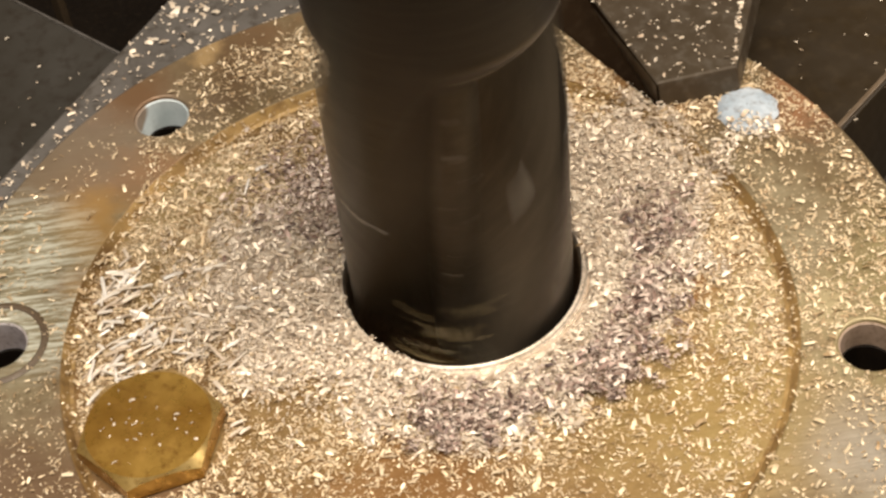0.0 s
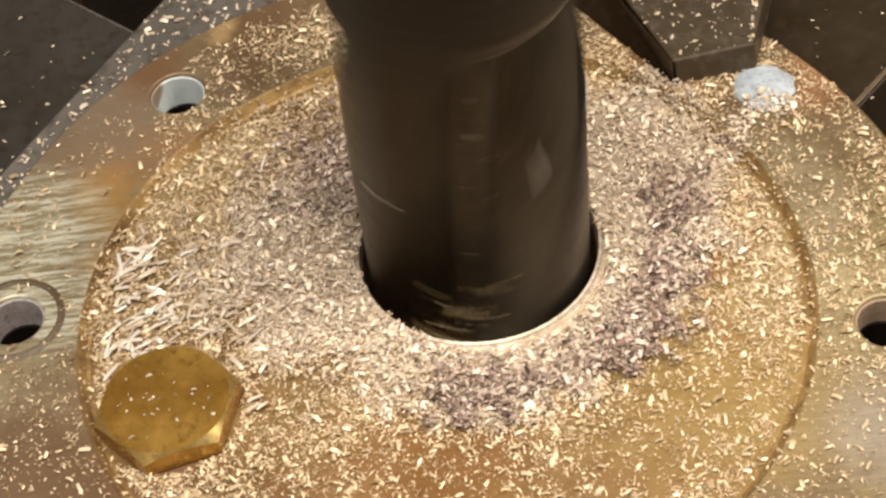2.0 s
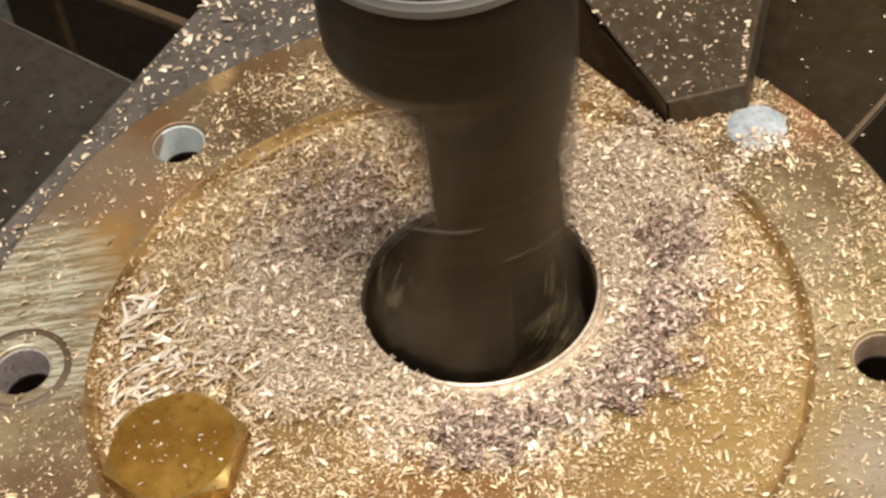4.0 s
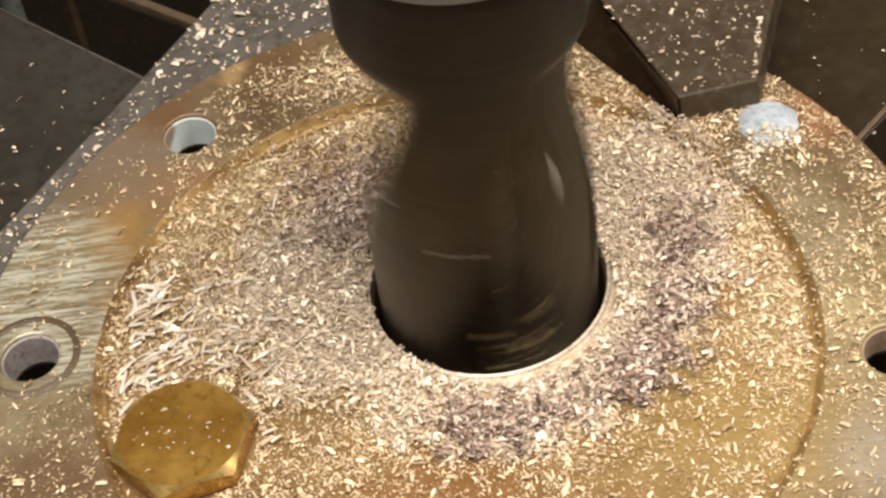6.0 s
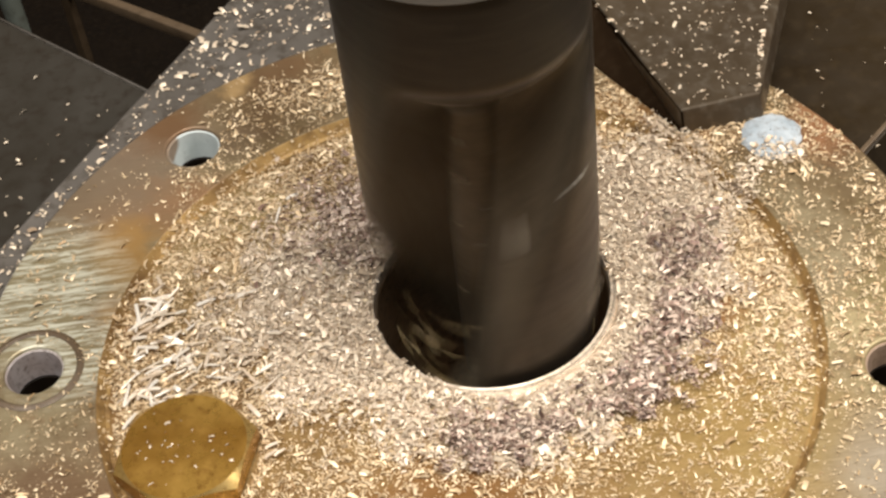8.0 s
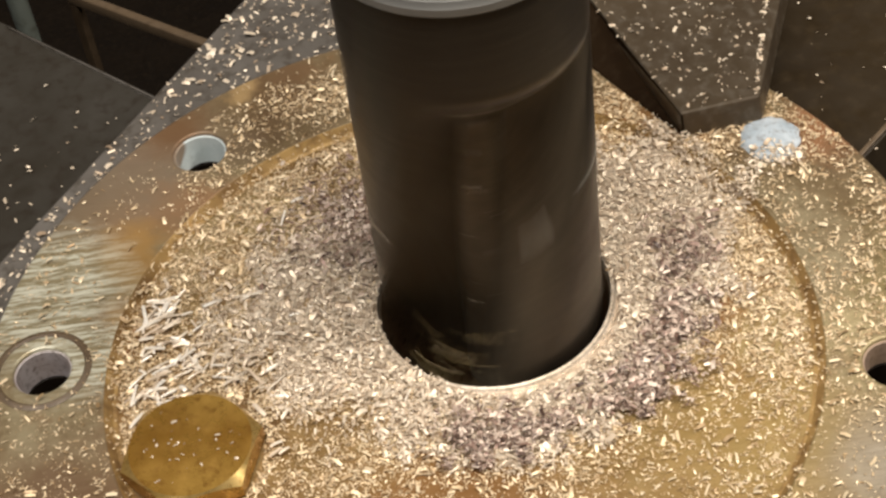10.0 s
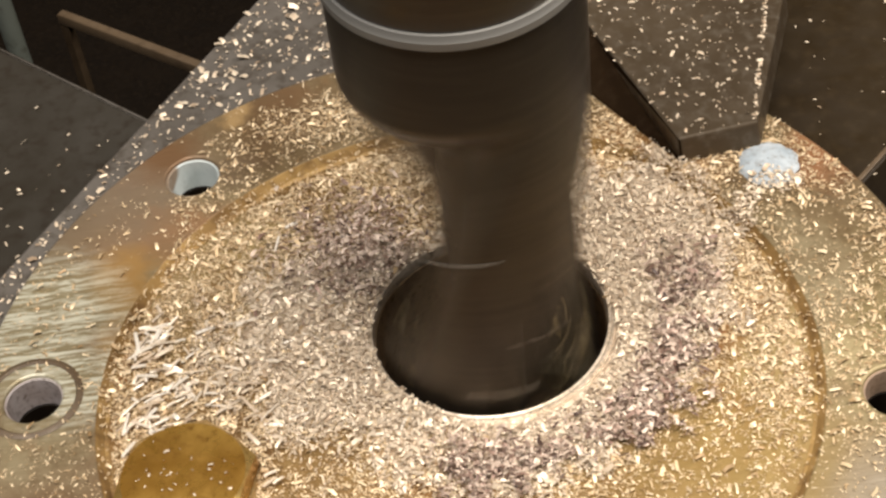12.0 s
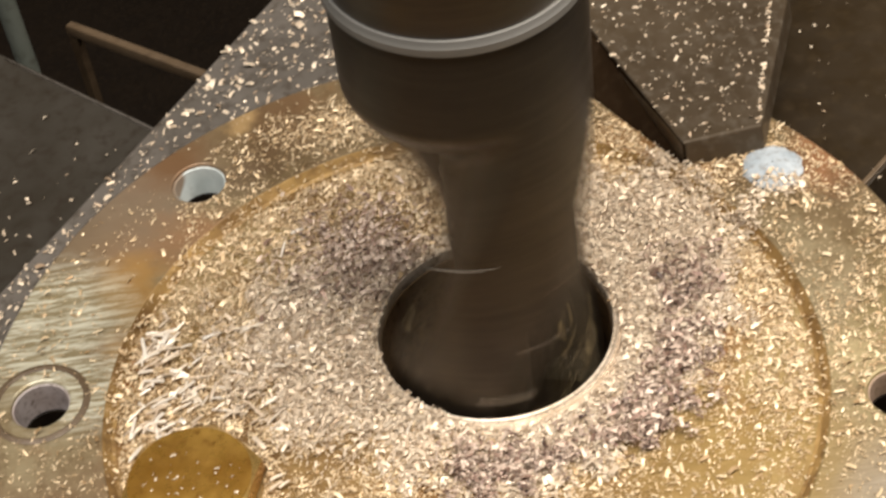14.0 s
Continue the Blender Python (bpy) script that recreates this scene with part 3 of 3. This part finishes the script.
def spread_chips():
    def pile(x, y):
        d = np.hypot(x, y)
        a = np.arctan2(y, x)
        reach = 0.0360 + 0.016 * np.clip(np.cos(a - 3.15), 0, 1) ** 3 + 0.013 * np.clip(np.cos(a - 0.45), 0, 1) ** 3 - 0.010 * np.clip(np.cos(a - 2.1), 0, 1) ** 4 + 0.003 * np.sin(3 * a) + 0.012 * (lumps(x, y, 0.012, 17) - 0.5)
        return np.clip((reach - d) / 0.013, 0, 1) * np.clip(0.10 + 1.35 * lumps(x, y, 0.0035, 18), 0, 1.3)

    def bare(x, y):
        """A swept patch where the brass shows through."""
        return 1 - 0.62 * np.clip(1.5 * np.exp(-(((x + 0.0285) / 0.0115) ** 2 + ((y + 0.0240) / 0.0065) ** 2)) - 0.25 * lumps(x, y, 0.005, 51), 0, 1)

    def even(x, y):
        d = np.hypot(x - FC[0], y - FC[1])
        out = np.where(d < RECESS, np.where(x < -0.005, 0.66, 0.54), 0.27) * (0.30 + 1.1 * lumps(x, y, 0.020, 3)) * np.clip(0.1 + 1.8 * lumps(x, y, 0.0048, 8), 0.1, 1.7)
        out = np.where((x < -0.055) & (d > RECESS), out * np.where(y < -0.012, 0.30, 0.14), out)
        out = np.where((y > 0.025) & (x > -0.005), out * 1.8, out)
        out = np.where((y > 0.02) & (x < -0.012) & (x >= -0.055) & (d > RECESS), out * 0.55, out)
        out = out * (1 - 0.68 * np.clip((-0.034 - y) / 0.014, 0, 1)) * (1 - 0.45 * np.exp(-(((x + 0.014) / 0.022) ** 2 + ((y + 0.041) / 0.011) ** 2)))
        # swept up against the step of the recess
        out = out + np.where(x > 0.015, 0.62, 0.30) * np.exp(-((d - RECESS + 0.0050) / 0.0036) ** 2) * np.clip(-0.35 + 1.9 * lumps(x, y, 0.007, 19), 0, 1)
        out = out * (1 - 0.78 * np.exp(-(((x - 0.036) / 0.019) ** 2 + ((y + 0.036) / 0.016) ** 2)))
        out = np.where(np.abs(d - RECESS + 0.0009) < 0.0012, out * np.where((x > 0.01) | (y < -0.01), 0.22, 1.4), out)
        out = out + np.where((np.abs(d - RECESS) < 0.003) & (y > 0.010) & (x < 0.045) & (x > -0.004), 0.34, 0.0) * np.clip(2.2 * lumps(x, y, 0.007, 31) - 0.4, 0, 1.4)
        # the slope of the fillet sheds its chips
        out = np.where((np.abs(d - RECESS + 0.0008) < 0.0015) & (x < 0.0), out * np.where(y > 0.03, 0.2, 0.45), out)
        out = out + 0.75 * np.exp(-(((x + 0.022) / 0.011) ** 2 + ((y - 0.0545) / 0.005) ** 2)) * np.clip(-0.1 + 1.7 * lumps(x, y, 0.004, 61), 0, 1)
        out = np.where((x > 0.045) & (d > RECESS) & (y > 0.0), out * 0.8, out)
        out = np.where((np.hypot(x + 0.064, y - 0.0195) < 0.007) & (d > RECESS - 0.002), out * 0.2, out)
        out = np.where((d > 0.0745 + 0.004 * lumps(x, y, 0.012, 41)) & (y > 0.03) & (x < 0.005), out * 0.12, out)
        return np.where(d > 0.0815, 0.0, out * bare(x, y))

    def dark(x, y):
        d, a = np.hypot(x, y), np.degrees(np.arctan2(y, x))
        east = 0.0048 * np.clip(np.cos(np.radians(a + 8)), 0, 1) ** 2
        ring = np.clip((d - 0.0240 - 0.5 * east) / 0.006, 0, 1) * np.clip((0.0350 + east + 0.0022 * np.sin(a / 9) + 0.009 * (lumps(x, y, 0.006, 23) - 0.5) - d) / 0.0040, 0, 1) * np.clip((a + 118) / 12, 0, 1) * np.clip((24 - a) / 22, 0, 1) * np.clip(-0.30 + 2.0 * lumps(x, y, 0.009, 5), 0, 1)
        # The drill's shadow at its back left, laid in as dark chips.
        back = np.exp(-(((x + 0.022) / 0.009) ** 2 + ((y - 0.021) / 0.010) ** 2)) * np.clip(0.1 + 1.6 * lumps(x, y, 0.006, 29), 0, 1)
        return np.clip(0.56 * ring + 0.34 * back, 0, 1)

    things = []
    x, y = scatter(540000, (-0.095, 0.085, -0.075, 0.085), even, 11)
    things.append(("loose_chips", x, y, 0.0006, CHIP, "loose golden brass chips strewn over the flange"))
    x, y = scatter(900000, (-0.06, 0.06, -0.05, 0.055), lambda a, b: np.where(a < 0, 0.54, 0.78) * pile(a, b) * bare(a, b) * (1 - 0.75 * dark(a, b)), 12)
    things.append(("chip_pile", x, y, 0.0016, CHIP_PALE, "dense pale pile of fine chips round the bore"))
    x, y = scatter(340000, (-0.05, 0.05, -0.045, 0.04), dark, 13)
    things.append(("dark_chip_pile", x, y, 0.0018, CHIP_DARK, "dark chips in a band round the bore, and as shade left of the drill"))
    for name, x, y, lift, mat, label in things:
        n = len(x)
        z = floor_height(x, y) + RNG.uniform(0, 1, n) ** 2 * lift + (0.0010 if mat == CHIP_DARK else 0.0)
        ln = np.clip(RNG.lognormal(math.log(0.00042 if mat == CHIP else 0.00056 if mat == CHIP_DARK else 0.00047), 0.55, n), 0.00017, 0.0019)
        ob = put(name, chips_mesh(name, x, y, z, ln, ln * RNG.uniform(0.16, 0.45, n), 0.33), mat)
        tagged(ob, label, "metal chips", kind="stuff")

    # on the plate, the clamp, the bolt and the table
    g = np.random.default_rng(21)
    x, y = g.uniform(-0.095, -0.005, 3800), g.uniform(0.0, 0.11, 3800)
    keep = (np.hypot(x - FC[0], y - FC[1]) > 0.084) & (y < 0.0400 + (x + 0.0833) * 1.426)
    x, y = x[keep], y[keep]
    spots = [(x, y, np.full(len(x), -0.0058))]
    x, y = HOLES[1][0] + g.normal(0, 0.0026, 210), HOLES[1][1] - 0.0042 + g.normal(0, 0.0016, 210)
    spots.append((x, y, ZF + 0.0002 + 0.0011 * np.clip(1 - (np.hypot(x - HOLES[1][0] + 0.0002, y - HOLES[1][1] - 0.0012) / 0.0057) ** 2.6, 0, 1)))
    x, y = g.uniform(0.02, 0.062, 800), g.uniform(0.03, 0.10, 800)
    keep = (y > 0.031 + (x - 0.0383) * 0.15) & (x > 0.0393 - (y - 0.0298) * 0.36) & (x < 0.0515 + (y - 0.032) * 0.27)
    spots.append((x[keep], y[keep], np.full(keep.sum(), ZF + 0.0053)))
    u = g.uniform(0, 1, 90)
    spots.append((0.0526 + 0.0095 * u + g.normal(0, 0.0002, 90), 0.0335 + 0.033 * u, np.full(90, ZF + 0.0052)))
    a, r = g.uniform(0, 6.283, 34), 0.0088 * np.sqrt(g.uniform(0, 1, 34))
    spots.append((-0.0521 + r * np.cos(a), -0.0265 + r * np.sin(a), np.full(34, 0.00445)))
    x, y = g.uniform(0.064, 0.15, 260), g.uniform(-0.05, 0.10, 260)
    keep = np.hypot(x - FC[0], y - FC[1]) > 0.084
    spots.append((x[keep], y[keep], np.full(keep.sum(), -0.0128)))
    x, y = g.uniform(-0.20, -0.06, 160), g.uniform(0.0, 0.12, 160)
    spots.append((x, y, np.full(160, -0.0498)))
    x, y = g.uniform(-0.17, -0.075, 170), g.uniform(0.05, 0.17, 170)
    keep = y < 0.108 - (x + 0.0732) * 0.908
    spots.append((x[keep], y[keep], np.full(keep.sum(), -0.0497)))
    x, y, z = (np.concatenate(q) for q in zip(*spots))
    ln = np.clip(RNG.lognormal(math.log(0.00050), 0.5, len(x)), 0.0002, 0.0018)
    ln = np.where(z == -0.0497, ln * 1.7, np.where(z == -0.0058, ln * 1.35, ln))
    ln = np.where(z == 0.00445, np.minimum(ln * 0.9, 0.0010), ln)
    tagged(put("stray_chips", chips_mesh("stray_chips", x, y, z, ln, ln * RNG.uniform(0.25, 0.7, len(x)), 0.3), CHIP_PALE),
           "stray bright chips on clamp, bolt and plates", "metal chips", kind="stuff")


spread_chips()


def drill_details():
    """Painted glints, and chips packed in the flutes."""
    # Thin pale strips stand in for flashes of reflected light on the drill.
    # angles, heights and half width of each mark: from, to
    marks = (((36, 0.0555), (52, 0.0557), 0.00030), ((104, 0.0345), (114, 0.0352), 0.00026), ((97, 0.0560), (99, 0.0620), 0.0003), ((84, 0.0262), (78, 0.0200), 0.00020), ((30, 0.0395), (36, 0.0380), 0.0003))
    for c in (0, 180):
        for (a0, z0), (a1, z1), w in marks:
            v, f = [], []
            for k in range(13):
                u = k / 12
                a, z = math.radians(a0 + c + (a1 - a0) * u), z0 + (z1 - z0) * u
                half = w * (0.35 + 0.65 * math.sin(math.pi * u))
                for side, out in ((-1, 0.00005), (0, 0.00025), (1, 0.00005)):
                    # across the mark: along the height, or round the drill for upright ones
                    zz = z + (side * half if abs(z1 - z0) < 0.003 else 0)
                    aa = a + (side * half / DR if abs(z1 - z0) >= 0.003 else 0)
                    r = surface(aa - TWIST * zz, zz) + out
                    v.append((r * math.cos(aa), r * math.sin(aa), zz))
            for k in range(12):
                f += [(k * 3, k * 3 + 3, k * 3 + 4, k * 3 + 1), (k * 3 + 1, k * 3 + 4, k * 3 + 5, k * 3 + 2)]
            put("painted_glint", mesh_from("painted_glint", v, f), GLINT, DRILL, "painted glint on the drill")
    g = np.random.default_rng(31)
    n = 120
    a = np.where(g.uniform(0, 1, n) < 0.5, 0, np.pi) + g.normal(0.22, 0.26, n)
    z = g.uniform(-0.014, 0.004, n)
    r = DR * g.uniform(0.60, 0.92, n)
    a = a + TWIST * z
    ln = np.clip(g.lognormal(math.log(0.0009), 0.4, n), 0.0004, 0.0022)
    ob = put("chip_clump", chips_mesh("chip_clump", r * np.cos(a), r * np.sin(a), z, ln, ln * g.uniform(0.15, 0.35, n), 0.9), CHIP_GOLD, DRILL, "curled golden chips packed in the flutes")
    tagged(ob, kind="stuff")
    # single chips riding up in the flutes
    for k in range(20):
        t, z = g.normal(0.0, 0.60), g.uniform(0.001, 0.034)
        r = surface(t, z) + 0.0003
        a = t + TWIST * z + (math.pi if k % 2 else 0)
        one = np.array([g.uniform(0.0007, 0.0020)])
        put("riding_chip", chips_mesh("riding_chip", np.zeros(1), np.zeros(1), np.zeros(1), one, one * g.uniform(0.2, 0.4), 0.3), CHIP_PALE, DRILL, "pale chip carried up in the flute",
            pose(r * math.cos(a), r * math.sin(a), z) @ Matrix.Rotation(a, 4, "Z") @ pose(0, 0, 0, 0, 70, g.uniform(0, 180)))


drill_details()


def needle_chips():
    """The long pale slivers heaped beside the bolt, each lying on its own."""
    g = random.Random(5)
    shapes = []
    for k in range(6):
        v, f = [], []
        n = 6
        w = 0.00038 + 0.00030 * k / 6
        for i in range(n + 1):
            u = i / n - 0.5
            taper = 1 - 0.22 * abs(2 * u) ** 3
            lift = 0.00025 * (0.25 - u * u) * (1 + k % 3)
            for s, h in ((-1, 0), (1, 0), (0.8, 0.00014), (-0.8, 0.00014)):
                v.append((u * 0.0046, s * w * taper, lift + h))
        for i in range(n):
            for q in range(4):
                f.append((i * 4 + q, i * 4 + (q + 1) % 4, i * 4 + 4 + (q + 1) % 4, i * 4 + 4 + q))
        f += [(3, 2, 1, 0), (n * 4, n * 4 + 1, n * 4 + 2, n * 4 + 3)]
        me = mesh_from("needle_chip", v, f)
        me.set_sharp_from_angle(angle=radians(40))
        me.materials.append(NEEDLE)
        shapes.append(me)
    spots = [(-0.0585, 0.0080, 0, 16, 4), (-0.0590, 0.0035, 25, 14, 5), (-0.0565, -0.0030, 38, 22, 6), (-0.0530, -0.0085, 15, 26, 7), (-0.0600, -0.0130, 30, 30, 5), (-0.0490, -0.0105, 8, 10, 6),
             (-0.0215, -0.0085, -18, 5, 3), (-0.018, -0.0215, 5, 3, 3), (-0.030, 0.0275, 45, 6, 6), (-0.042, 0.002, 20, 16, 16), (-0.040, -0.020, 10, 10, 12)]
    for cx, cy, ang, count, spread in spots:
        for _ in range(int(count * 0.95)):
            x, y = cx + g.gauss(0, spread * 0.0005), cy + g.gauss(0, spread * 0.0005)
            d = math.hypot(x - FC[0], y - FC[1])
            if d > RECESS - 0.002 or math.hypot(x + 0.0521, y + 0.0265) < 0.0132:
                continue
            ob = new("needle_chip", g.choice(shapes))
            s = g.uniform(0.35, 1.05)
            ob.matrix_basis = pose(x, y, 0.0005 + g.random() * 0.0008, g.gauss(0, 12), g.gauss(0, 5), ang + g.gauss(0, 34)) @ Matrix.Diagonal((s, g.uniform(0.32, 0.68), 1, 1))
            tagged(ob, "long pale needle of cut metal on the flange", "metal chip", "needle chips beside the bolt")


needle_chips()


# ---- what moves ----
# seconds and degrees turned
SPIN = ((0, 114), (0.5, 744), (1, 1372), (1.1, 1470), (1.2, 1610), (1.3, 1755), (1.5, 1992), (2, 2634), (2.2, 2845), (2.5, 3150), (3, 3748), (3.5, 4438), (5.8, 7372), (6, 7640), (6.2, 7892), (6.4, 8120), (6.5, 8241), (6.6, 8330), (6.8, 8535), (7, 8708), (7.2, 8865), (7.5, 9145), (7.7, 9292), (8, 9510), (8.2, 9735), (10.5, 12646), (11, 13388), (11.2, 13725), (11.4, 14052), (11.5, 14212), (11.7, 14545), (11.8, 14702), (11.9, 14840), (12, 14972), (12.2, 15285), (12.5, 15672), (12.7, 15952), (13, 16316), (13.3, 16672), (13.5, 16918), (14, 17494))

# seconds and height of the drill: a slow feed, with one lift to clear the chips
FEED = ((0, 0.0024), (1.5, 0.0019), (3.6, 0.0011), (6, 0.0006), (7.6, 0.0003), (8.0, 0.0031), (8.2, 0.0047), (8.6, 0.0050), (10.3, 0.0005), (12, 0.0000), (14, -0.0006))


def motions():
    """The drill turns clockwise from above and feeds slowly into the bore."""
    rows = []
    times = [k / FPS for k in range(int(14 * FPS) + 1)]
    for t in times:
        angle = float(np.interp(t, [s[0] for s in SPIN], [s[1] for s in SPIN]))
        height = float(np.interp(t, [q[0] for q in FEED], [q[1] for q in FEED]))
        rows.append((t, pose(0, 0, height, 0, 0.6, 0) @ pose(0, 0, 0, 0, 0, -(angle % 360))))
    walk(DRILL, rows)


motions()
